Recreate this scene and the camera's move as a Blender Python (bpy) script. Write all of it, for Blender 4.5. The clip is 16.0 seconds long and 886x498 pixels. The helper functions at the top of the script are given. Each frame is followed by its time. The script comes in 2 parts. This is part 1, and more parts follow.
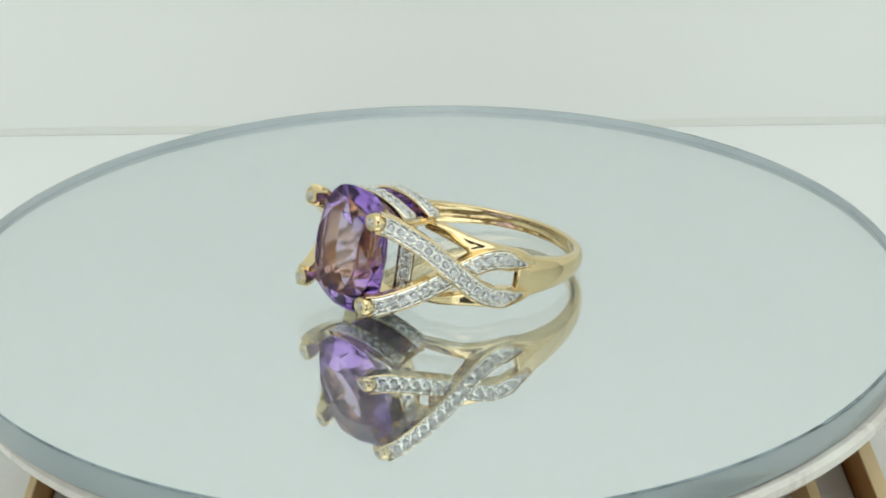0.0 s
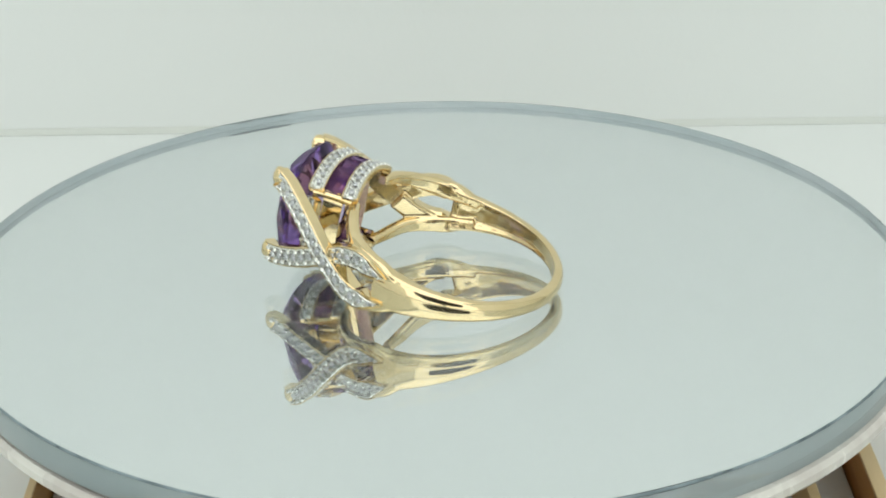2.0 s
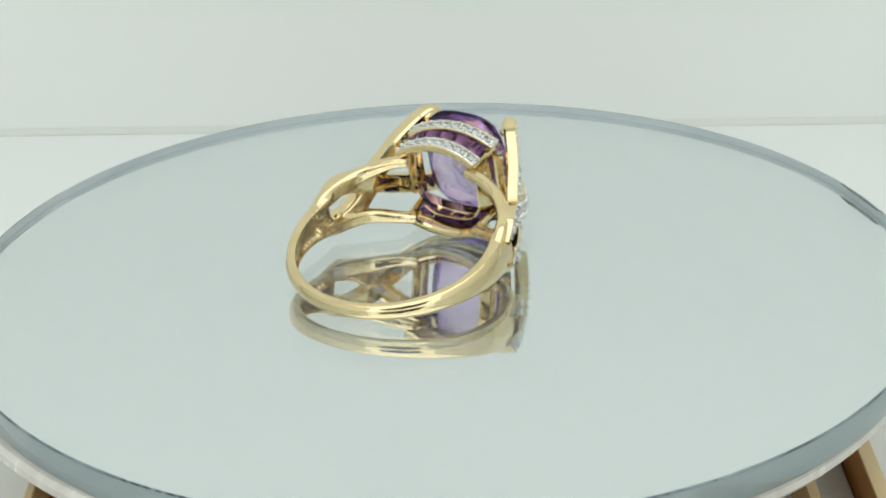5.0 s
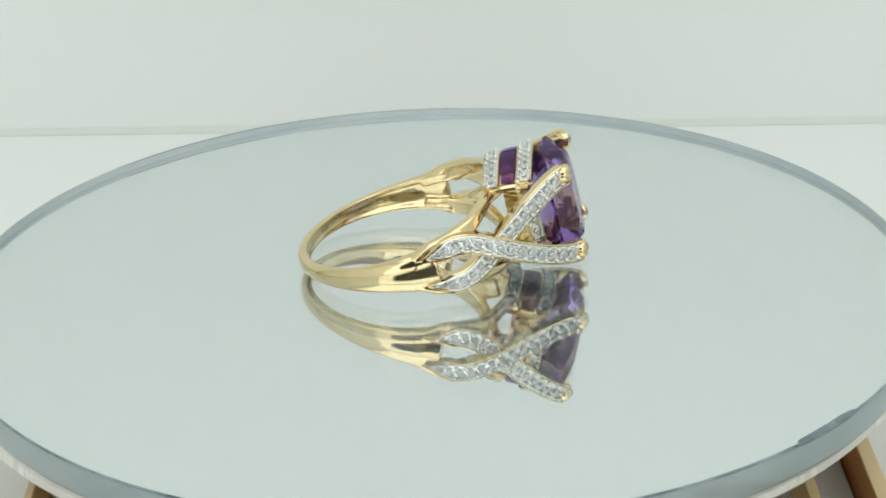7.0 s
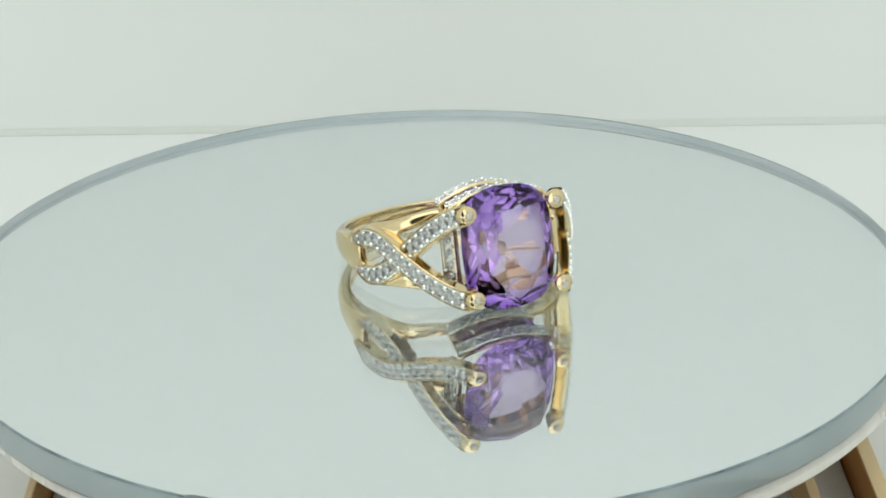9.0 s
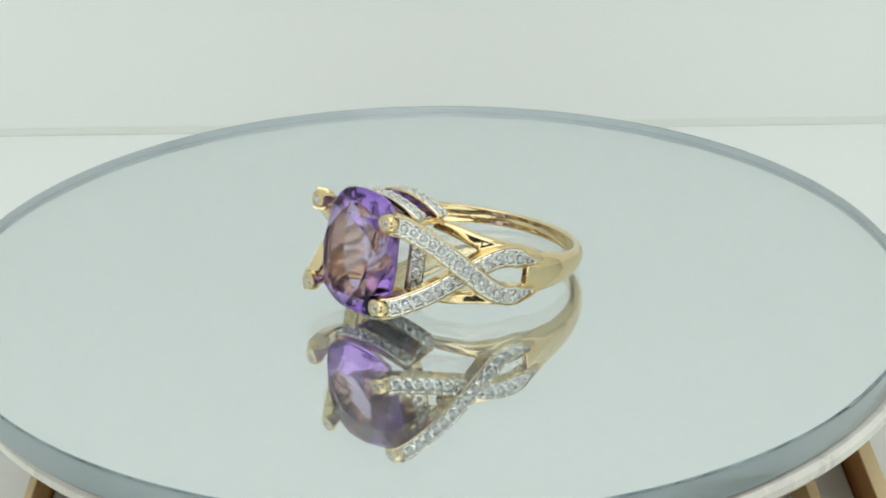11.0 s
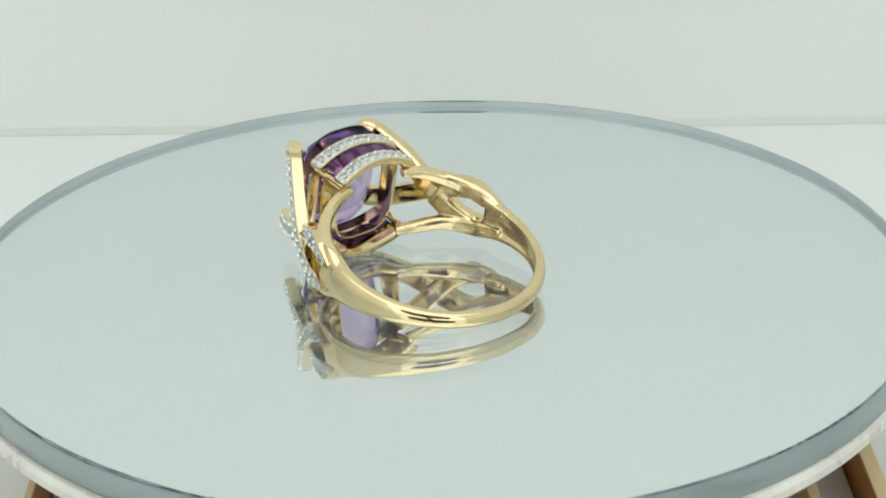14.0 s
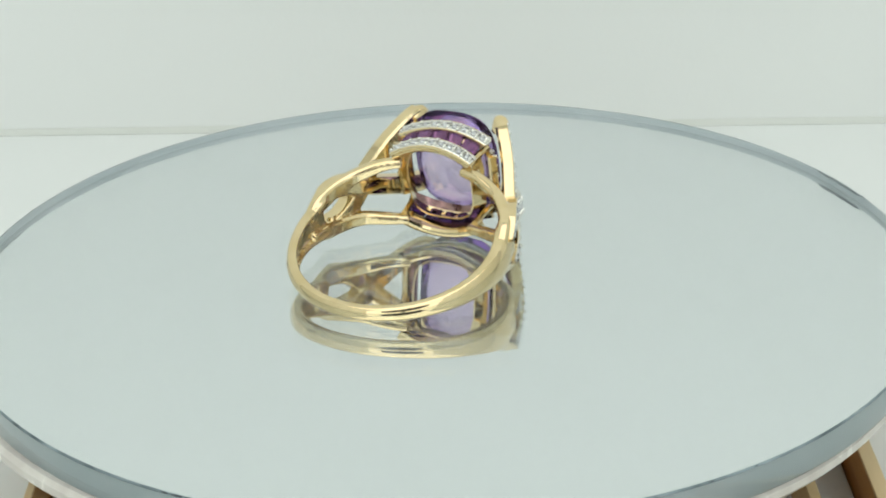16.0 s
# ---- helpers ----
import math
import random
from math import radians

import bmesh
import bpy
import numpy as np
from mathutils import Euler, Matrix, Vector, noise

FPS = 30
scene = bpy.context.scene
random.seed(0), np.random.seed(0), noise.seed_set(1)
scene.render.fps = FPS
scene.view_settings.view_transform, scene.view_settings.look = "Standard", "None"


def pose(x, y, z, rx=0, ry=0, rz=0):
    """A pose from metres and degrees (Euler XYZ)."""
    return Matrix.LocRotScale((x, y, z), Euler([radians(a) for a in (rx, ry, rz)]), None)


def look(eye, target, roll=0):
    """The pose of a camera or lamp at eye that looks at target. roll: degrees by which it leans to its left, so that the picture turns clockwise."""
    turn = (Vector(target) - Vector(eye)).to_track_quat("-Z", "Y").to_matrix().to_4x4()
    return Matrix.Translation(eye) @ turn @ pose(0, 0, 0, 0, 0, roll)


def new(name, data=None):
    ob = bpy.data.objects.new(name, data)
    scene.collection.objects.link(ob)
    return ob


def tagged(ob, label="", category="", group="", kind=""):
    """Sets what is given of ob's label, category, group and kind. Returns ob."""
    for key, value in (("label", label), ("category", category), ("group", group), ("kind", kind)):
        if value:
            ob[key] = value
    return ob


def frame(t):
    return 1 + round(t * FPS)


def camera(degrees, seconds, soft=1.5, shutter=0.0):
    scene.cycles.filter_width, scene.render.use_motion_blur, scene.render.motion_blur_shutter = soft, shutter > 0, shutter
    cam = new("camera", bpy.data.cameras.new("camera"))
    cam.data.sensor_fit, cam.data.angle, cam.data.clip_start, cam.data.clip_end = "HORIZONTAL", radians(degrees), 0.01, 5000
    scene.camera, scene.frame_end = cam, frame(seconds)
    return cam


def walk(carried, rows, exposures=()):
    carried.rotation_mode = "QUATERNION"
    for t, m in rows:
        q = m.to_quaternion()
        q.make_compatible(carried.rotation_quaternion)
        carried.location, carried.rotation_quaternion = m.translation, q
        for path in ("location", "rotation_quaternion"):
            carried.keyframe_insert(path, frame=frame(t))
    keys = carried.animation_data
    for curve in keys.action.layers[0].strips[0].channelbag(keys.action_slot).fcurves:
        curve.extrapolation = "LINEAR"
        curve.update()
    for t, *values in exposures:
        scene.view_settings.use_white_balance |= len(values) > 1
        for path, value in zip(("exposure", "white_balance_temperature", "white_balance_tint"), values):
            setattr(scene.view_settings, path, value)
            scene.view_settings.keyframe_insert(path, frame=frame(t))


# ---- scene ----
U = 0.00073                      # metres of one modelling unit of the jewellery
cam = camera(24.18, 16.0, soft=1.9)
EYE = Vector((0.0, -0.17968, 0.08199))
VIEW = look(EYE, EYE + Vector((0.00456, 0.91361, -0.40657)), -1.36)
walk(cam, [(0.0, VIEW), (16.0, VIEW)])

# turn of the table: seconds and degrees ahead of an even turn of one round in 11.15 s
PERIOD = 11.1515
AHEAD = [(0.0, -1.9), (0.5, -1.7), (1.0, -1.4), (1.5, -0.7), (2.0, 0.0), (2.5, 0.3), (3.0, 0.3), (3.5, 0.3), (4.0, 0.2),
         (4.75, 0.1), (5.5, 0.0), (6.3, -0.1), (7.0, -0.4), (7.5, -0.2), (8.0, 0.2), (8.5, 0.5), (9.0, 0.6), (9.75, 0.2),
         (10.5, -1.2), (11.3, -2.3), (12.0, -2.3), (12.5, -2.1), (13.0, -1.8), (13.5, -1.3), (14.0, -0.8), (14.5, -0.3),
         (15.0, 0.1), (15.5, 0.1), (16.0, -0.2)]

# ---- light: a white photo box, with unseen soft ceiling and front panels added ----
world = bpy.data.worlds.new("world")
scene.world = world
world.use_nodes = True
world.node_tree.nodes["Background"].inputs[0].default_value = (0.9, 0.95, 1.0, 1)
world.node_tree.nodes["Background"].inputs[1].default_value = 0.3


def area(name, size, power, m, colour):
    d = bpy.data.lights.new(name, "AREA")
    d.shape, d.size, d.size_y, d.energy, d.color = "RECTANGLE", size[0], size[1], power, colour
    ob = new(name, d)
    ob.matrix_basis = m
    return ob


area("top_panel", (0.60, 0.50), 1.06, look((0.0, -0.22, 0.505), (0.0, -0.20, 0.0)), (0.975, 1.0, 1.02))
area("front_panel", (0.70, 0.52), 1.18, look((0.0, -0.540, 0.245), (0.0, 0.0, 0.235)), (0.975, 1.0, 1.02))
scene.view_settings.exposure = 0.0


# ---- materials ----
def material(name, colour, rough=0.5, metal=0.0, **more):
    m = bpy.data.materials.new(name)
    m.use_nodes = True
    b = m.node_tree.nodes["Principled BSDF"]
    b.inputs["Base Color"].default_value = (*colour, 1)
    b.inputs["Roughness"].default_value = rough
    b.inputs["Metallic"].default_value = metal
    for k, v in more.items():
        b.inputs[k.replace("_", " ")].default_value = v
    return m


def node(m, kind, **props):
    n = m.node_tree.nodes.new(kind)
    for k, v in props.items():
        if k in n.inputs:
            n.inputs[k].default_value = v
    return n


def vary(m, scale, low, high, detail=4.0, stretch=(1, 1, 1), rough=None, bump=0.0, bump_scale=None):
    """Noise between two colours, with optional noise in the gloss and a fine relief, at real-world size."""
    t, b = m.node_tree, m.node_tree.nodes["Principled BSDF"]
    co = t.nodes.new("ShaderNodeTexCoord")
    mp = t.nodes.new("ShaderNodeMapping")
    mp.inputs["Scale"].default_value = stretch
    t.links.new(co.outputs["Object"], mp.inputs[0])
    nz = node(m, "ShaderNodeTexNoise", Scale=scale, Detail=detail, Roughness=0.6)
    t.links.new(mp.outputs[0], nz.inputs["Vector"])
    rp = t.nodes.new("ShaderNodeValToRGB")
    rp.color_ramp.elements[0].position, rp.color_ramp.elements[1].position = 0.3, 0.7
    rp.color_ramp.elements[0].color, rp.color_ramp.elements[1].color = (*low, 1), (*high, 1)
    t.links.new(nz.outputs["Fac"], rp.inputs[0])
    t.links.new(rp.outputs[0], b.inputs["Base Color"])
    if rough:
        mr = t.nodes.new("ShaderNodeMapRange")
        mr.inputs["To Min"].default_value, mr.inputs["To Max"].default_value = rough
        t.links.new(nz.outputs["Fac"], mr.inputs["Value"])
        t.links.new(mr.outputs[0], b.inputs["Roughness"])
    if bump:
        n2 = node(m, "ShaderNodeTexNoise", Scale=bump_scale or scale * 6, Detail=3.0)
        t.links.new(mp.outputs[0], n2.inputs["Vector"])
        bp = node(m, "ShaderNodeBump", Strength=bump, Distance=0.0002)
        t.links.new(n2.outputs["Fac"], bp.inputs["Height"])
        t.links.new(bp.outputs[0], b.inputs["Normal"])
    return m


wall_white = vary(material("wall_white", (0.8, 0.8, 0.78), 0.6), 9, (0.78, 0.805, 0.775), (0.80, 0.822, 0.795), 3, bump=0.1, bump_scale=900)
floor_white = vary(material("floor_white", (0.85, 0.85, 0.83), 0.5), 12, (0.82, 0.84, 0.80), (0.86, 0.87, 0.84), 3, bump=0.1, bump_scale=900)
gold = vary(material("gold", (0.92, 0.74, 0.42), 0.12, 1.0), 500, (0.735, 0.58, 0.32), (0.795, 0.645, 0.39), rough=(0.04, 0.13), bump=0.03, bump_scale=1500)
cast_gold = gold.copy()
cast_gold.name = "cast_gold"


def rough_inside(m, cx, near, far):
    """The unpolished inner side of a casting: pitted below a radius about the finger hole's axis."""
    t, b = m.node_tree, m.node_tree.nodes["Principled BSDF"]
    co = t.nodes.new("ShaderNodeTexCoord")
    shift = t.nodes.new("ShaderNodeVectorMath")
    shift.inputs[1].default_value = (-cx, 0, 0)
    flat = t.nodes.new("ShaderNodeVectorMath")
    flat.operation = "MULTIPLY"
    flat.inputs[1].default_value = (1, 0, 1)
    size = t.nodes.new("ShaderNodeVectorMath")
    size.operation = "LENGTH"
    mr = node(m, "ShaderNodeMapRange")
    for k, v in (("From Min", near), ("From Max", far), ("To Min", 0.38), ("To Max", 0.0)):
        mr.inputs[k].default_value = v
    split = t.nodes.new("ShaderNodeSeparateXYZ")
    along = node(m, "ShaderNodeMapRange")
    along.inputs["From Min"].default_value, along.inputs["From Max"].default_value = -8 * U, -3 * U
    both = t.nodes.new("ShaderNodeMath")
    both.operation = "MULTIPLY"
    t.links.new(co.outputs["Object"], split.inputs[0])
    t.links.new(split.outputs["X"], along.inputs["Value"])
    t.links.new(along.outputs[0], both.inputs[0])
    t.links.new(mr.outputs[0], both.inputs[1])
    pits = node(m, "ShaderNodeTexNoise", Scale=1000.0, Detail=3.0)
    bp = node(m, "ShaderNodeBump", Distance=0.0003)
    t.links.new(co.outputs["Object"], shift.inputs[0])
    t.links.new(shift.outputs[0], flat.inputs[0])
    t.links.new(flat.outputs[0], size.inputs[0])
    t.links.new(size.outputs["Value"], mr.inputs["Value"])
    t.links.new(co.outputs["Object"], pits.inputs["Vector"])
    t.links.new(pits.outputs["Fac"], bp.inputs["Height"])
    t.links.new(both.outputs[0], bp.inputs["Strength"])
    t.links.new(bp.outputs[0], b.inputs["Normal"])


rough_inside(cast_gold, -3.2 * U, 13.2 * U, 13.8 * U)
rhodium = vary(material("rhodium", (0.83, 0.83, 0.80), 0.22, 1.0), 900, (0.72, 0.71, 0.67), (0.86, 0.85, 0.80), rough=(0.08, 0.25), bump=0.25, bump_scale=3000)


def tinted_glass(name, colour, ior):
    m = bpy.data.materials.new(name)
    m.use_nodes = True
    t = m.node_tree
    t.nodes.remove(t.nodes["Principled BSDF"])
    g = node(m, "ShaderNodeBsdfGlass", Color=(*colour, 1), Roughness=0.0, IOR=ior)
    t.links.new(g.outputs[0], t.nodes["Material Output"].inputs[0])
    return m


amethyst = tinted_glass("amethyst", (0.762, 0.68, 0.875), 1.54)


def rim_deepened(m, centre, rim, near, far):
    """Paler along the stone's axis, deeper towards its rim: the crown's darker light paths put into colour."""
    t = m.node_tree
    co = t.nodes.new("ShaderNodeTexCoord")
    flat = t.nodes.new("ShaderNodeVectorMath")
    flat.operation = "MULTIPLY"
    flat.inputs[1].default_value = (0, 1 / 1.25, 1)
    size = t.nodes.new("ShaderNodeVectorMath")
    size.operation = "LENGTH"
    mr = node(m, "ShaderNodeMapRange")
    mr.inputs["From Min"].default_value, mr.inputs["From Max"].default_value = near * U, far * U
    rp = t.nodes.new("ShaderNodeValToRGB")
    rp.color_ramp.elements[0].color, rp.color_ramp.elements[1].color = (*centre, 1), (*rim, 1)
    t.links.new(co.outputs["Object"], flat.inputs[0])
    t.links.new(flat.outputs[0], size.inputs[0])
    t.links.new(size.outputs["Value"], mr.inputs["Value"])
    t.links.new(mr.outputs[0], rp.inputs[0])
    t.links.new(rp.outputs[0], t.nodes["Glass BSDF"].inputs["Color"])


# window-pale centre and dark crown are painted into the glass tint
rim_deepened(amethyst, (0.875, 0.80, 0.92), (0.57, 0.465, 0.71), 3.3, 5.6)
small_amethyst = tinted_glass("small_amethyst", (0.54, 0.40, 0.72), 1.54)
diamond_clear = material("diamond_clear", (0.96, 0.97, 0.98), 0.0, 0.0, Transmission_Weight=0.75, IOR=2.35)
glass = material("glass", (0.955, 0.975, 0.968), 0.0, 0.0, Transmission_Weight=1.0, IOR=1.5)
ground_edge = vary(material("ground_edge", (0.35, 0.42, 0.43), 0.45), 38, (0.40, 0.49, 0.495), (0.58, 0.64, 0.635), rough=(0.4, 0.6), bump=0.1, bump_scale=2500)
edge_grey = vary(material("edge_grey", (0.16, 0.2, 0.21), 0.4), 220, (0.07, 0.10, 0.11), (0.34, 0.42, 0.44), rough=(0.3, 0.6), bump=0.2, bump_scale=2500)
silver = material("silver", (0.817, 0.845, 0.852), 0.0, 0.92)
plate_white = vary(material("plate_white", (0.72, 0.70, 0.62), 0.25), 110, (0.60, 0.55, 0.50), (0.86, 0.85, 0.77), stretch=(1, 1, 0.35), rough=(0.15, 0.4))
wood_dark = vary(material("wood_dark", (0.2, 0.1, 0.03), 0.45), 160, (0.34, 0.15, 0.025), (0.66, 0.35, 0.10), 6, stretch=(1, 0.1, 1), rough=(0.35, 0.6), bump=0.3)
wood_lit = vary(material("wood_lit", (0.5, 0.36, 0.2), 0.5), 160, (0.70, 0.50, 0.24), (0.88, 0.69, 0.40), 6, stretch=(1, 0.1, 1), rough=(0.4, 0.65), bump=0.3)
seam_beige = vary(material("seam_beige", (0.7, 0.7, 0.62), 0.6), 40, (0.735, 0.757, 0.70), (0.775, 0.797, 0.755))
chip_dark = vary(material("chip_dark", (0.05, 0.065, 0.07), 0.4), 900, (0.03, 0.045, 0.05), (0.09, 0.12, 0.125))
wood_mid = vary(material("wood_mid", (0.42, 0.26, 0.11), 0.5), 160, (0.60, 0.38, 0.15), (0.74, 0.50, 0.24), 6, stretch=(1, 0.1, 1), rough=(0.4, 0.65), bump=0.3)
grey_metal = vary(material("grey_metal", (0.35, 0.35, 0.34), 0.5), 200, (0.66, 0.66, 0.66), (0.74, 0.74, 0.73), rough=(0.4, 0.6))
black_plastic = vary(material("black_plastic", (0.012, 0.012, 0.013), 0.4), 400, (0.008, 0.008, 0.009), (0.018, 0.018, 0.02), rough=(0.3, 0.5))


# ---- mesh helpers ----
def part(name, bm, mat, parent=None, label="", smooth=False):
    bmesh.ops.recalc_face_normals(bm, faces=bm.faces)
    me = bpy.data.meshes.new(name)
    bm.to_mesh(me)
    bm.free()
    for f in me.polygons:
        f.use_smooth = smooth
    if smooth:
        me.set_sharp_from_angle(angle=radians(38))
    me.materials.append(mat)
    ob = new(name, me)
    if parent:
        ob.parent = parent
    return tagged(ob, label)


def box(x0, x1, y0, y1, z0, z1, bevel=0.0):
    bm = bmesh.new()
    bmesh.ops.create_cube(bm, size=1)
    for v in bm.verts:
        v.co = Vector((x0 + (v.co.x + 0.5) * (x1 - x0), y0 + (v.co.y + 0.5) * (y1 - y0), z0 + (v.co.z + 0.5) * (z1 - z0)))
    if bevel:
        bmesh.ops.bevel(bm, geom=bm.edges, offset=bevel, segments=2, affect="EDGES", profile=0.6)
    return bm


def loft(rings, closed=False, caps=True, bm=None):
    """Quads between successive closed rings of points."""
    bm = bm or bmesh.new()
    vs = [[bm.verts.new(p) for p in r] for r in rings]
    n = len(vs[0])
    for i in range(len(vs) - (0 if closed else 1)):
        a, b = vs[i], vs[(i + 1) % len(vs)]
        for j in range(n):
            bm.faces.new((a[j], a[(j + 1) % n], b[(j + 1) % n], b[j]))
    if caps and not closed:
        bm.faces.new(vs[0][::-1])
        bm.faces.new(vs[-1])
    return bm


def spin(profile, n=160, bm=None):
    """A solid of revolution about z from (radius, z) pairs, closed at both ends."""
    return loft([[Vector((r * math.cos(2 * math.pi * k / n), r * math.sin(2 * math.pi * k / n), z)) for k in range(n)] for r, z in profile], bm=bm)


def curve_through(points, steps=8):
    """Catmull-Rom curve through points."""
    p = [Vector(q) for q in points]
    p = [2 * p[0] - p[1]] + p + [2 * p[-1] - p[-2]]
    out = []
    for i in range(1, len(p) - 2):
        for k in range(steps):
            t = k / steps
            a, b, c, d = p[i - 1:i + 3]
            out.append(0.5 * (2 * b + (c - a) * t + (2 * a - 5 * b + 4 * c - d) * t * t + (3 * b - a - 3 * c + d) * t ** 3))
    return out + [p[-2]]


def sweep(path, normals, section, bm=None):
    """Carries a section (across, out) along a path; normals are the outward directions."""
    rings = []
    for i, p in enumerate(path):
        t = (path[min(i + 1, len(path) - 1)] - path[max(i - 1, 0)]).normalized()
        n = normals[i] if isinstance(normals, list) else normals
        n = (n - t * n.dot(t)).normalized()
        b = t.cross(n)
        pts = section(i / (len(path) - 1)) if callable(section) else section
        rings.append([(p + b * x + n * y) * U for x, y in pts])
    return loft(rings, bm=bm)


def rounded(w, lo, hi, r=0.25):
    """A rounded bar section of width w from lo to hi."""
    h = w / 2
    return [(-h + r, lo), (h - r, lo), (h, lo + r), (h, hi - r), (h - r, hi), (-h + r, hi), (-h, hi - r), (-h, lo + r)]


def channel(w, lo, hi):
    """A bar with a shallow groove between two rails along its top."""
    h = w / 2
    k = min(1.0, h / 1.3)
    half = [(h - 0.3 * k, lo), (h, lo + 0.3), (h, hi - 0.1), (h - 0.08 * k, hi), (h - 0.2 * k, hi), (h - 0.23 * k, hi - 0.35)]
    return half + [(-x, y) for x, y in half[::-1]]


# ---- photo box ----
FLOOR = -0.022
SIDE, FRONT, TOP, BACK = 0.36, -0.55, 0.52, 0.0957
tagged(part("floor", box(-SIDE, SIDE, FRONT, BACK + 0.03, FLOOR - 0.03, FLOOR - 0.0021), floor_white), "matt white table under the paper sweep", "floor", kind="structure")


def backdrop():
    """White paper that lies on the table and bends up into the back wall."""
    r, prof = 0.0002, [(FRONT + 0.01, FLOOR)]
    for k in range(9):
        a = radians(90 * k / 8)
        prof.append((-r + r * math.sin(a), FLOOR + r - r * math.cos(a)))
    prof.append((0.0, TOP - 0.002))
    outer = [(y + (0.002 if i else 0.0), z - 0.002 if i < len(prof) - 1 else z) for i, (y, z) in enumerate(prof)]
    section = prof + outer[::-1]
    bm = loft([[V((x, y, z)) for y, z in section] for x in (-SIDE + 0.02, SIDE - 0.02)])
    ob = tagged(part("backdrop", bm, wall_white, smooth=True), "white paper sweep bent up into a back wall", "backdrop", kind="structure")
    ob.matrix_basis = pose(0, BACK, 0, 0, 0, -1.77)


V = Vector
backdrop()
# added strip, no real trim: the seam's soft darkening put in as beige
seam = tagged(part("trim", box(-SIDE + 0.02, SIDE - 0.02, -0.00012, 0.0, FLOOR + 0.00005, FLOOR + 0.0011, 0.00004), seam_beige), "faint beige strip added to darken the crease under the back wall", "trim", kind="structure")
seam.matrix_basis = pose(0, BACK - 0.00005, 0, 0, 0, -1.77)
tagged(part("wall_left", box(-SIDE - 0.02, -SIDE, FRONT, BACK + 0.03, FLOOR - 0.03, TOP), wall_white), "plain white side wall of the photo box", "wall", kind="structure")
tagged(part("wall_right", box(SIDE, SIDE + 0.02, FRONT, BACK + 0.03, FLOOR - 0.03, TOP), wall_white), "plain white side wall of the photo box", "wall", kind="structure")
tagged(part("wall_back", box(-SIDE - 0.02, SIDE + 0.02, BACK + 0.031, BACK + 0.05, FLOOR - 0.03, TOP), wall_white), "plain white wall behind the paper sweep", "wall", kind="structure")
tagged(part("wall_front", box(-SIDE - 0.02, SIDE + 0.02, FRONT - 0.02, FRONT - 0.001, FLOOR - 0.03, TOP), wall_white), "plain white wall behind the camera", "wall", kind="structure")
tagged(part("ceiling", box(-SIDE - 0.02, SIDE + 0.02, FRONT - 0.02, BACK + 0.05, TOP + 0.0005, TOP + 0.02), wall_white), "plain white top of the photo box", "ceiling", kind="structure")


# ---- the filming phone on its stand, seen as a dark reflection in the gold ----
def filming_camera():
    e = tagged(new("filming_phone"), "black phone lying crosswise on a thin black stand", "phone")
    e.location = (0, EYE.y, FLOOR)
    lean = pose(0, -0.011, EYE.z - FLOOR + 0.005, -24)
    rings = []
    for k, y in ((0.96, -0.008), (1.0, -0.006), (1.0, -0.002), (0.96, 0.0)):
        turns = [2 * math.pi * j / 48 for j in range(48)]
        rings.append([V((0.078 * k * math.copysign(abs(math.cos(a)) ** 0.55, math.cos(a)), y, -0.026 + 0.048 * k * math.copysign(abs(math.sin(a)) ** 0.55, math.sin(a)))) for a in turns])
    body = part("phone_body", loft(rings), black_plastic, e, smooth=True)
    body.matrix_basis = lean
    clamp = part("clamp", box(-0.010, 0.010, -0.016, -0.0085, -0.034, 0.034, 0.002), black_plastic, e, smooth=True)
    clamp.matrix_basis = lean
    part("pole", box(-0.005, 0.005, -0.034, -0.024, 0.004, EYE.z - FLOOR - 0.012, 0.001), black_plastic, e)
    foot = part("foot", spin([(0.050, 0.0), (0.050, 0.004), (0.046, 0.007)], 48), black_plastic, e, smooth=True)
    foot.matrix_basis = pose(0, -0.03, 0)


filming_camera()


# ---- wooden tray under the turntable ----
def wooden_stand():
    e = tagged(new("wooden_stand"), "low dark wooden tray with pale board edges", "stand")
    e.location = (0, 0, FLOOR)
    t = -0.0140 - FLOOR
    part("tray_base", box(-0.0370, 0.0389, -0.050, 0.036, 0, 0.003, 0.0003), grey_metal, e, "grey tray bottom")
    # walnut faces coloured darker as shaded, top edges paler as lit
    for x0, x1 in ((-0.0376, -0.0372), (0.0391, 0.0402)):
        part("side_board", box(x0, x1, -0.052, 0.040, 0, t - 0.0004, 0.0001), wood_dark, e)
        part("board_edge", box(x0 - 0.00015, x1 + 0.00015, -0.0521, 0.0401, t - 0.00035, t, 0.0001), wood_lit, e, "top edge of the board, painted pale as lit")
    part("divider", box(0.0330, 0.0338, -0.050, 0.036, 0.0031, t, 0.0001), wood_mid, e)
    part("divider_edge", box(0.0329, 0.0339, -0.0501, 0.0361, t + 0.00005, t + 0.0003, 0.00008), wood_lit, e, "top edge of the board, painted pale as lit")
    part("back_board", box(-0.0370, 0.0389, 0.037, 0.039, 0, t - 0.0004, 0.0002), wood_dark, e)
    part("motor_housing", spin([(0.024, 0.0031), (0.024, 0.0110), (0.022, 0.0130), (0.006, 0.0130), (0.006, 0.0168)], 64), grey_metal, e, "grey motor housing", True)
    return e


wooden_stand()


# ---- turntable plate and mirror ----
R = 62.3 * U
GLASS_H, MIRROR_H = 3.1 * U, 4.25 * U


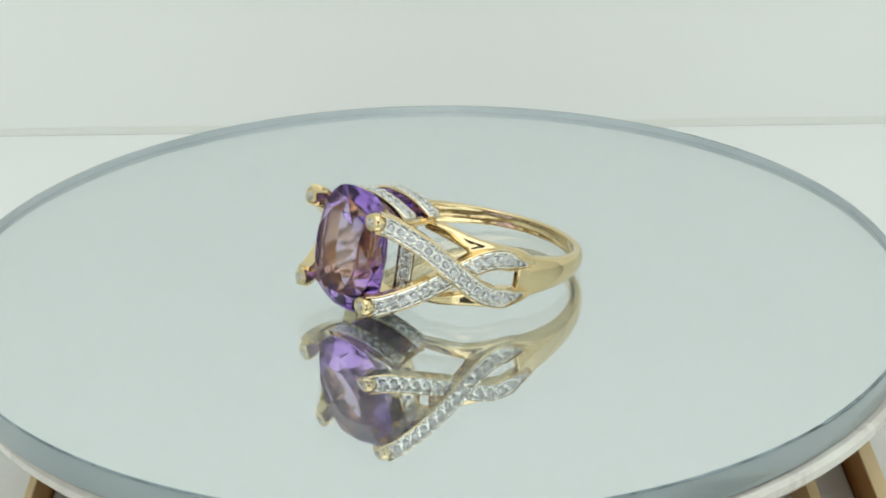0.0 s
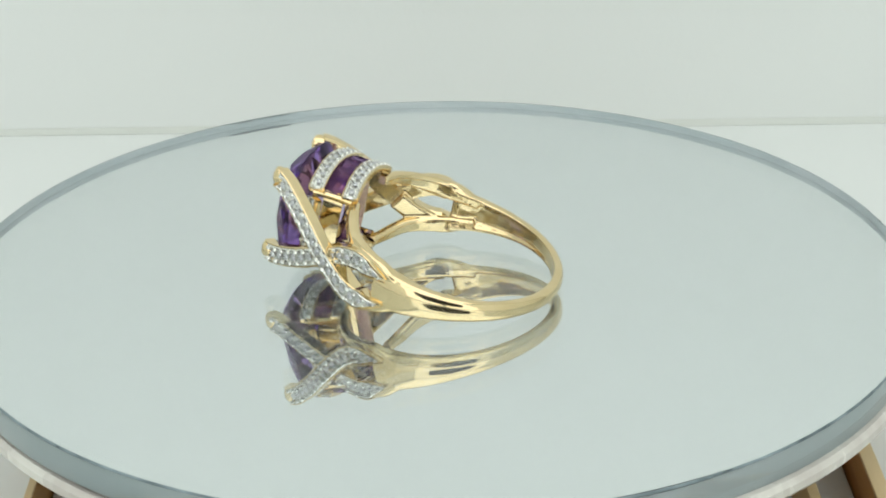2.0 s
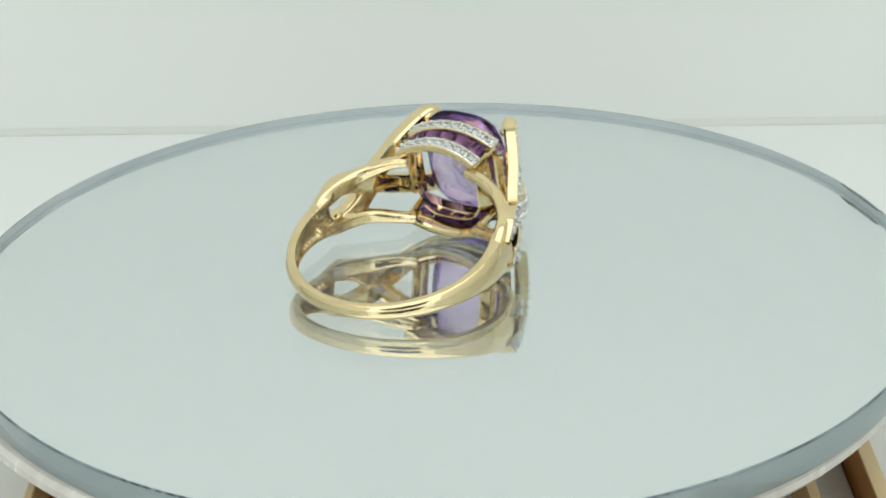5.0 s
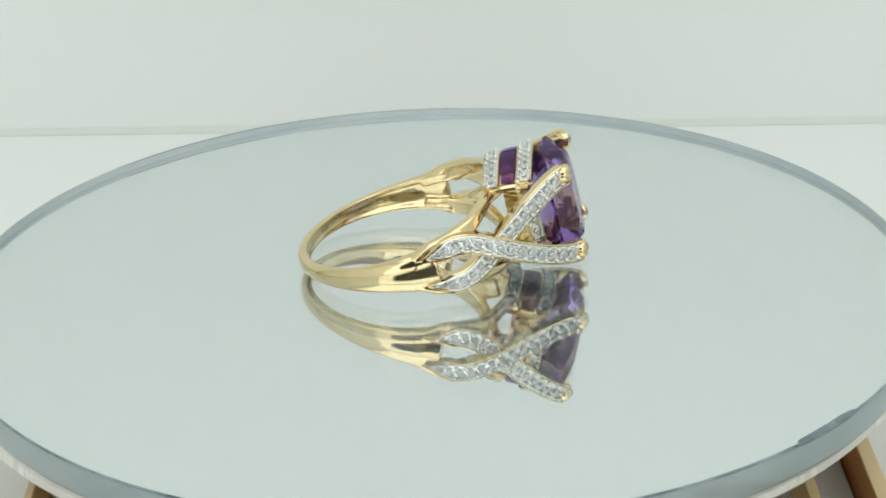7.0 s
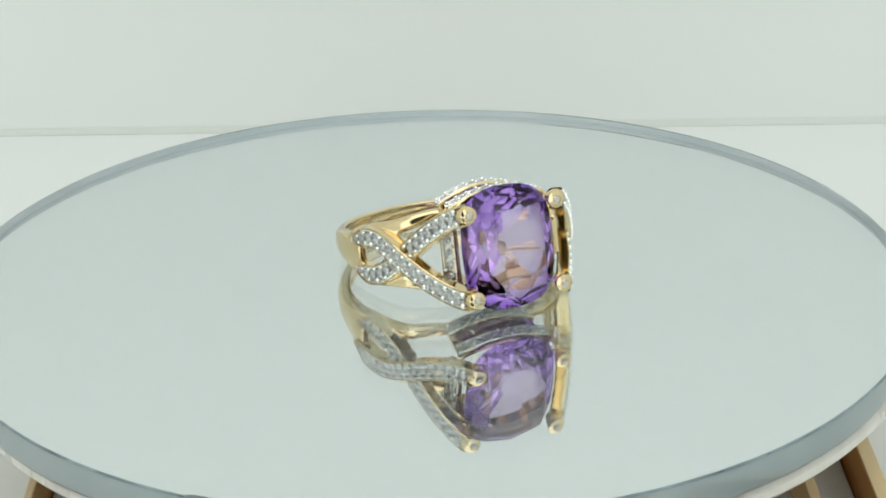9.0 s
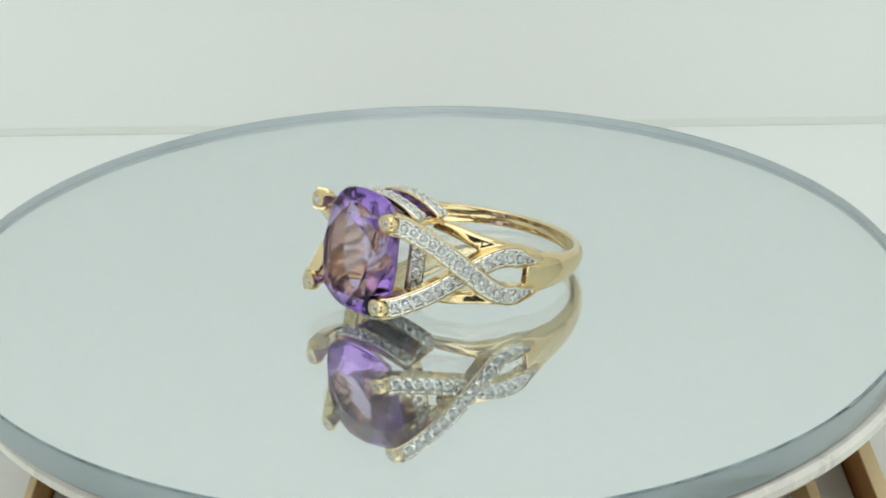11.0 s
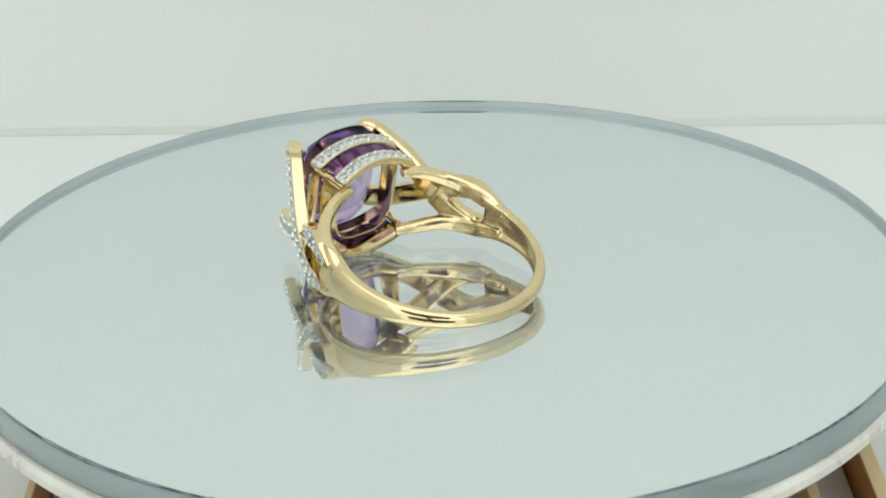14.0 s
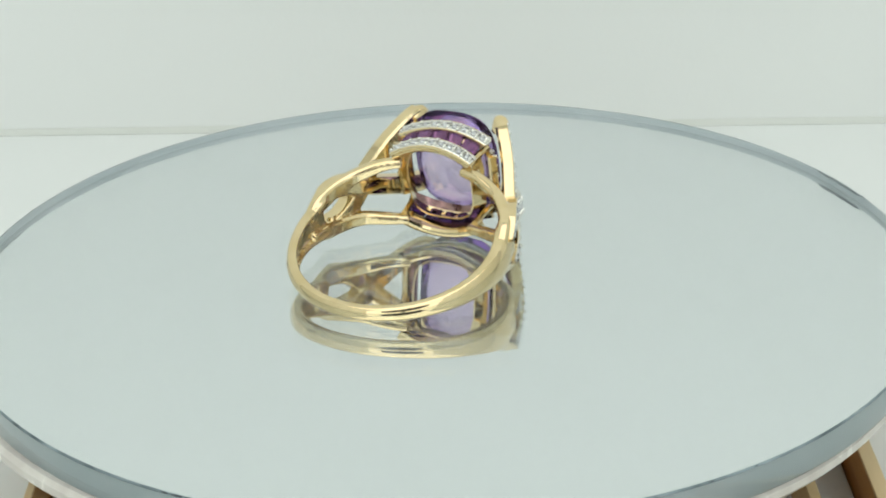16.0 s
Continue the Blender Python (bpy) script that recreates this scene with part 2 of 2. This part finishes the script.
def turntable_plate():
    e = tagged(new("turntable_plate"), "round cream turntable plate under the mirror", "turntable")
    z1, z0 = -MIRROR_H - 0.0001, -7.0 * U
    part("plate", spin([(R - 0.0012, z0), (R - 0.0004, z0 + 0.0003), (R, z0 + 0.0008), (R, z1 - 0.0004), (R - 0.0004, z1)], 160), plate_white, e, smooth=True)
    return e


def round_mirror():
    e = tagged(new("round_mirror"), "round thick glass mirror with a ground edge", "mirror")
    c = 0.00016
    pane = part("glass_disc", spin([(R - 0.0004, -MIRROR_H), (R - 0.0001, -MIRROR_H + 0.0002), (R, -MIRROR_H + 0.0004), (R, -c), (R - c * 0.8, 0.0)], 200), glass, e, smooth=True)
    pane.visible_shadow = False
    part("mirror_layer", spin([(R - 0.00025, -GLASS_H - 0.0003), (R - 0.00025, -GLASS_H)], 200), silver, e, "silvered mirror face")

    def hoop(profile, n=200):
        return loft([[V((r * math.cos(2 * math.pi * k / n), r * math.sin(2 * math.pi * k / n), z)) for k in range(n)] for r, z in profile], closed=True)
    part("ground_edge", hoop(((R - 0.00006, -MIRROR_H + 0.0005), (R - 0.00006, -c), (R - 0.00014, -c * 0.6), (R - 0.00018, -c), (R - 0.00018, -MIRROR_H + 0.0003))), ground_edge, e, "frosted blue-grey ground edge", True)
    # opaque band: the clear bevel's dark refraction put into its colour
    part("edge_bevel", hoop(((R + 0.00002, -c - 0.00003), (R + 0.00003, -c), (R - c * 0.8 + 0.00003, 0.00001), (R - c * 0.8 + 0.00001, 0.00001), (R + 0.00001, -c))), edge_grey, e, "thin bevel, painted dark grey for what its glass refracts")
    # chips in the top edge: a few anywhere, a row of short ones and one long flake
    rnd = random.Random(7)
    chips = [(rnd.uniform(60, 330), rnd.uniform(0.3, 0.6), 0.7) for k in range(14)]
    chips += [(37.5 + 1.45 * k, rnd.uniform(0.5, 1.0), rnd.uniform(0.8, 1.2)) for k in range(11)]
    for degrees, half, thick in chips:
        bm = bmesh.new()
        bmesh.ops.create_icosphere(bm, subdivisions=2, radius=1.0)
        for v in bm.verts:
            v.co = V((v.co.x * 0.00013 * thick, v.co.y * half * 0.00075, v.co.z * 0.00010 * thick)) * rnd.uniform(0.8, 1.15)
        chip = part("edge_chip", bm, chip_dark, e)
        chip.matrix_basis = Matrix.Rotation(radians(degrees), 4, "Z") @ pose(R - c * 0.45, 0, -0.00010)

    def flake(a0, a1, inward, drop, mat, label):
        n, rings = 40, []
        for k in range(n + 1):
            a, f = radians(a0 + (a1 - a0) * k / n), 2 * k / n - 1
            w = (1 - abs(f) ** 6) ** 0.5 * (0.85 + 0.3 * rnd.random()) + 0.03
            r0, r1 = R + 0.00005, R - inward * w
            rings.append([V((r * math.cos(a), r * math.sin(a), z)) for r, z in ((r1, 0.00002), (r0, -drop * w), (r0 - 0.0001, -drop * w - 0.00005), (r1, -0.00008))])
        part("edge_flake", loft(rings), mat, e, label)
    flake(175, 185, 0.00050, 0.00030, edge_grey, "long grey flake broken from the edge")
    flake(337, 365, 0.00020, 0.00022, chip_dark, "dark worn stretch of the edge")
    flake(314, 336, 0.00016, 0.00020, chip_dark, "dark worn stretch of the edge")
    return e


plate = turntable_plate()
mirror = round_mirror()

# ---- ring ----
# its own axes: x from the finger hole to the stone, y along the finger, z across
HOLE_X, HOLE_R = -3.2, 12.8
FLIP = Matrix.Rotation(math.pi, 4, "X")


def bead(bm, p, r):
    bmesh.ops.create_icosphere(bm, subdivisions=1, radius=r * U, matrix=Matrix.Translation(p * U))


def brilliant(r=0.5):
    """A small round stone: eight-sided table, crown, girdle and pavilion; it points up z."""
    def ring_at(rad, z, off):
        return [V((rad * math.cos((k + off) * math.pi / 4), rad * math.sin((k + off) * math.pi / 4), z)) * U for k in range(8)]
    bm = loft([ring_at(r * 0.12, -0.5 * r, 0), ring_at(r, 0, 0.5), ring_at(r, 0.08 * r, 0.5), ring_at(r * 0.55, 0.42 * r, 0)])
    me = bpy.data.meshes.new("diamond")
    bm.to_mesh(me)
    bm.free()
    me.materials.append(diamond_clear)
    return me


STONE = brilliant()


def set_stone(parent, p, n, size=1.0):
    ob = new("diamond", STONE)
    ob.parent = parent
    q = n.to_track_quat("Z", "Y")
    ob.matrix_basis = Matrix.LocRotScale(p * U, q, V((size, size, size)))
    return ob


def pave(path, normals, width, parent, start, stop, pitch, lift, grain=0.36, taper=False, label="white pave strip set with small diamonds"):
    """A white metal strip with a row of stones and beads between them, along a path."""
    bm = bmesh.new()
    keep = [i for i in range(len(path)) if start <= i / (len(path) - 1) <= stop]
    sub = [path[i] for i in keep]
    nrm = [normals[i] if isinstance(normals, list) else normals for i in keep]
    m = len(sub) - 1

    def sec(f):
        w = width * min(1.0, 0.10 + 5 * (1 - f) + (0 if taper else 1))
        k = min(0.38, w * 0.2)
        return [(-w / 2, lift - 0.5), (w / 2, lift - 0.5), (w / 2, lift), (w / 2 - 0.10, lift + 0.08), (w / 2 - k * 0.6, lift + 0.06), (w / 2 - k, lift - 0.22),
                (-w / 2 + k, lift - 0.22), (-w / 2 + k * 0.6, lift + 0.06), (-w / 2 + 0.10, lift + 0.08), (-w / 2, lift)]
    sweep(sub, nrm, sec, bm)
    length = [0.0]
    for a, b in zip(sub, sub[1:]):
        length.append(length[-1] + (b - a).length)
    count = max(2, int(length[-1] / pitch))
    stones = []
    rnd = random.Random(count)
    for k in range(count * 2 + 1):
        d = length[-1] * (k + 0.5) / (count * 2 + 1)
        i = max(j for j in range(m) if length[j] <= d)
        f = (d - length[i]) / max(1e-6, length[i + 1] - length[i])
        p = sub[i].lerp(sub[i + 1], f)
        t = (sub[i + 1] - sub[i]).normalized()
        n = (nrm[i] - t * nrm[i].dot(t)).normalized()
        b = t.cross(n)
        slim = min(1.0, 0.10 + 5 * (1 - d / length[-1]) + (0 if taper else 1))
        if k % 2:
            stones.append((p + n * (lift + 0.02), n, slim))
        else:
            for s in (-1, 1):
                bead(bm, p + n * (lift + 0.1) + b * s * slim * width * 0.35 * rnd.uniform(0.9, 1.08), grain * (0.4 + 0.6 * slim) * rnd.uniform(0.8, 1.15))
    strip = part("pave_strip", bm, rhodium, parent, label, True)
    for p, n, slim in stones:
        set_stone(parent, p, n, width / 2.25 * (0.5 + 0.5 * slim))
    return strip


def ring():
    e = tagged(new("ring"), "yellow gold ring with a purple cushion stone and diamond ribbons", "ring")

    def sag(p):
        """The band hangs a little lower along the finger than the head does."""
        x = p.x
        return p - V((0, min(1.0, max(0.0, (20 - x) / 17)) if x > 3 else 1.0 - 0.5 * (3 - x) / 20.4, 0))

    # shank: from one shoulder round the back to the other
    path, normals = [], []
    n = 56
    for k in range(n + 1):
        turned = 66 + (360 - 132) * k / n
        a = radians(turned)
        d = V((math.cos(a), 0, -math.sin(a)))
        flare = max(0.0, 74 - turned, turned - 286)  # the shoulders leave the circle
        path.append(V((HOLE_X, 0, 0)) + d * (HOLE_R + 0.0052 * flare ** 2))
        normals.append(d)

    def shank_section(f):
        s = abs(2 * f - 1) * 0.95                # 0 at the back, 0.95 at the shoulders
        end = max(0.0, s - 0.80) / 0.15          # rounded off where the ribbons take over
        w = 2.1 + 4.6 * s ** 2.6 
        h = 1.3 + 1.25 * s ** 3.2 - 0.25 * end * end
        dome = 0.42 + 0.22 * s
        pts = []
        for j in range(15):
            x = math.cos(math.pi * j / 14)
            pts.append((w / 2 * x, max(0.25, h + 0.15 - dome * x * x - 0.12 * h * abs(x) ** 12)))
        dent = (0.12 + 1.35 * max(0.0, s - 0.3)) * (1 - 0.05 * end)
        for x, y in ((-0.5, 0.05), (-0.39, 0.0), (-0.27, dent), (0, dent * 1.1), (0.27, dent), (0.39, 0.0), (0.5, 0.05)):
            pts.append((x * w, y))
        return pts

    over = [(19.8, 5.3, -6.4), (18.0, 4.9, -7.4), (14.6, 3.1, -9.4), (10.4, 0.2, -11.5), (7.2, -1.8, -12.5), (5.0, -2.45, -13.15), (3.2, -2.25, -13.7), (0.6, -1.75, -14.15)]
    under = [(19.8, -5.3, -6.4), (18.0, -4.8, -7.4), (14.6, -3.0, -9.2), (10.4, -0.3, -10.8), (7.2, 1.8, -12.3), (5.0, 2.45, -13.15), (3.2, 2.25, -13.7), (0.6, 1.75, -14.15)]
    # shank cast in one with the roots of the ribbons, softened where they meet
    shank_bm = sweep([sag(p) for p in path], normals, shank_section)
    for turn in (Matrix.Identity(4), FLIP):
        for pts in (over, under):
            c = [sag(turn @ q) for q in curve_through(pts, 9)]
            tail = [sag(turn @ V(q)) for q in ((-1.2, pts[-1][1] * 0.75, -14.2), (-3.4, pts[-1][1] * 0.5, -13.9))]
            sweep(c[int(len(c) * 0.46):] + tail, turn @ V((0.36, 0, -0.93)), lambda f: rounded(2.7 - 1.3 * f * f, -1.75 + 1.45 * f * f, 0.0 - 0.12 * f, 0.14), shank_bm)
        for y in (1, -1):
            # arm from the base of the setting to the shoulder
            arm = [sag(turn @ V(q)) for q in curve_through([(9.8, 4.6 * y, -4.4), (8.9, 4.3 * y, -7.2), (7.2, 3.45 * y, -10.2), (4.4, 2.85 * y, -12.4), (1.4, 2.2 * y, -13.5), (-1.2, 1.3 * y, -13.9)], 7)]
            sweep(arm, turn @ V((0.6, 0, -0.8)), lambda f: rounded(1.35 + 1.15 * min(1.0, 1.4 * f) - 1.3 * max(0.0, f - 0.75) / 0.25, -0.85 - 0.3 * f, 0.7 - 0.2 * f, 0.38), shank_bm)
    shank = part("shank", shank_bm, cast_gold, e, "polished yellow gold")
    cast = shank.modifiers.new("cast", "REMESH")
    cast.mode, cast.voxel_size, cast.use_smooth_shade = "VOXEL", 0.11 * U, True
    soft = shank.modifiers.new("soft", "SMOOTH")
    soft.factor, soft.iterations = 0.5, 28

    # crossing ribbons, one pair a side; the second side is the first turned half round
    for turn in (Matrix.Identity(4), FLIP):
        out = turn @ V((0.42, 0, -0.91))
        for pts, lift in ((over, 0.50), (under, 0.36)):
            c = [sag(turn @ q) for q in curve_through(pts, 9)]
            r = part("ribbon", sweep(c, out, lambda f: channel(2.65 * min(1, 0.18 + 5 * (1 - f)), -1.25, lift + 0.03)), gold, e, "", True)
            pave(c, out, 2.12, r, 0.04, 0.97, 1.45, lift, taper=True)
            tip = c[0]
            # rounded claw over the corner of the stone
            claw = [tip + V((-1.7, 0, 0)) - out * 0.5, tip + V((-0.5, 0, 0)) - out * 0.3, tip + V((0.35, 0, 0)) - out * 0.45, tip + V((0.8, 0, 0)) - out * 0.6]
            bm = bmesh.new()
            rings = []
            for q, rad in zip(claw + [claw[-1] + V((0.12, 0, 0))], (0.55, 1.1, 1.2, 1.04, 0.6)):
                rings.append([(q + V((0, math.cos(a), math.sin(a))) * rad) * U for a in [2 * math.pi * j / 16 for j in range(16)]])
            loft(rings, bm=bm)
            claw_ob = part("claw", bm, gold, e, "", True)
            set_stone(claw_ob, claw[-1] + V((0.10, 0, 0)), V((1, 0, 0)), 1.15)

    # setting: an upper and a lower frame, bowed at the two ends
    def frame_path(half_y, bow, half_z, x, dip=0.0):
        pts, nrm = [], []
        for s in (1, -1):
            for k in range(17):
                f = -1 + k / 8
                pts.append(V((x - dip * f * f, s * (half_y + bow * (1 - f * f)), s * f * half_z * 0.95)))
                nrm.append(V((0, s, s * f * 0.55)).normalized())
            for k in range(1, 8):
                f = 1 - k / 4
                pts.append(V((x - dip, s * f * half_y, s * half_z)))
                nrm.append(V((0.8, 0, s)).normalized())
        return pts, nrm

    for x, name in ((15.0, "upper_bridge"), (10.6, "lower_bridge")):
        half_y, bow, half_z = (5.4, 1.55, 6.55) if x > 12 else (5.2, 1.75, 6.0)
        pts, nrm = frame_path(half_y, bow, half_z, x, 0.45)
        for s in (0, 1):
            seg, segn = pts[s * 24:s * 24 + 17], nrm[s * 24:s * 24 + 17]
            bar = part(name, sweep(seg, segn, channel(2.15, -0.75, 0.38)), gold, e, "", True)
            pave(seg, segn, 1.76, bar, 0.0, 1.0, 1.3, 0.35, 0.27)
            if x > 12:
                side, siden = pts[s * 24 + 17:s * 24 + 24], nrm[s * 24 + 17:s * 24 + 24]
                rail = part("side_rail", sweep(side, siden, channel(2.15, -0.75, 0.38)), gold, e, "", True)
                pave(side, siden, 1.76, rail, 0.0, 1.0, 1.4, 0.35, 0.27)
    # corner posts between the frames
    for sy in (-1, 1):
        for sz in (-1, 1):
            c = curve_through([(9.9, 4.5 * sy, 5.2 * sz), (11.5, 4.6 * sy, 5.3 * sz), (13.5, 4.6 * sy, 5.5 * sz), (15.0, 4.6 * sy, 5.9 * sz)], 4)
            part("corner_post", sweep(c, V((0, sy, sz)), rounded(0.85, -0.45, 0.35, 0.22)), gold, e, "", True)
    # square purple stones in the channel of each end
    for s in (-1, 1):
        for k in range(5):
            f = (k - 2) / 2.55
            z, y = f * 5.6, s * (5.3 + 1.5 * (1 - f * f))
            nn = V((0, s, f * 0.62 )).normalized()
            t = V((1, 0, 0))
            b = nn.cross(t)
            q = V((12.8, y, z))
            rings = [[(q + t * (u * 1.2 * g) + b * (v * 1.06 * g) + nn * h) * U for u, v in ((-1, -1), (1, -1), (1, 1), (-1, 1))] for g, h in ((0.4, -1.1), (1, -0.15), (1, 0.0), (0.68, 0.3))]
            part("square_amethyst", loft(rings), small_amethyst, e, "small square purple stone")

    # the large stone, cushion cut
    def outline(x, gy, gz, off, n=12, p=3.0):
        pts = []
        for k in range(n):
            a = 2 * math.pi * (k + off) / n
            c, s = math.cos(a), math.sin(a)
            r = (abs(c) ** p + abs(s) ** p) ** (-1 / p)
            pts.append(V((x, gy * r * c, gz * r * s)) * U)
        return pts

    # sloping seat that carries the stone, also the back of the channels
    seat = [(11.4, 5.2, 4.5), (13.7, 6.3, 5.45), (13.7, 6.5, 5.65), (11.4, 5.4, 4.7)]
    part("stone_seat", loft([outline(x, gy, gz, 0.0, 48, 3.4) for x, gy, gz in seat], closed=True), gold, e, "", True)
    bm = bmesh.new()

    def level(x, gy, gz, off, n):
        return [bm.verts.new(p) for p in outline(x, gy, gz, off, n)]
    table, crown = level(20.2, 5.2, 3.9, 0.5, 8), level(19.3, 6.55, 5.1, 1.0, 8)
    girdle, under_girdle = level(17.7, 7.75, 6.1, 2.0, 32), level(17.45, 7.75, 6.1, 2.0, 32)
    pavilion, culet = level(15.0, 5.1, 3.7, 1.0, 8), level(12.8, 1.5, 0.6, 0.5, 8)
    for top, mid, low in ((table, crown, girdle), (culet, pavilion, under_girdle)):
        bm.faces.new(top)
        for j in range(8):
            k = (j + 1) % 8
            bm.faces.new((top[j], top[k], mid[j]))
            bm.faces.new((mid[j], top[k], mid[k]))
            bm.faces.new((mid[j], mid[k], low[4 * k]))
            for i in range(4):
                bm.faces.new((mid[j], low[4 * j + i], low[(4 * j + i + 1) % 32]))
    for j in range(32):
        k = (j + 1) % 32
        bm.faces.new((girdle[j], girdle[k], under_girdle[k], under_girdle[j]))
    part("amethyst", bm, amethyst, e, "large faceted purple cushion stone")
    return e


gold_ring = ring()
# the ring's pose on the still table
RX, RY, RZ, RO = V((-0.72090, -0.65838, 0.21644)), V((0.15982, 0.14596, 0.97630)), V((-0.67436, 0.73840, 0.0)), V((3.104, -1.634, 5.12)) * U
REST = Matrix(((RX.x, RY.x, RZ.x, RO.x), (RX.y, RY.y, RZ.y, RO.y), (RX.z, RY.z, RZ.z, RO.z), (0, 0, 0, 1)))


def motions():
    disc = Matrix.Translation((-0.853 * U, 0.421 * U, 0)) @ Euler((-0.0035, 0.008, 0)).to_matrix().to_4x4()
    rows = [(t, Matrix.Rotation(radians(a - 360 * t / PERIOD), 4, "Z")) for t, a in AHEAD]
    walk(gold_ring, [(t, m @ REST) for t, m in rows])
    walk(mirror, [(t, m @ disc) for t, m in rows])
    walk(plate, [(t, m @ Matrix.Translation((0.4 * U, 0.3 * U, 0))) for t, m in rows])


motions()
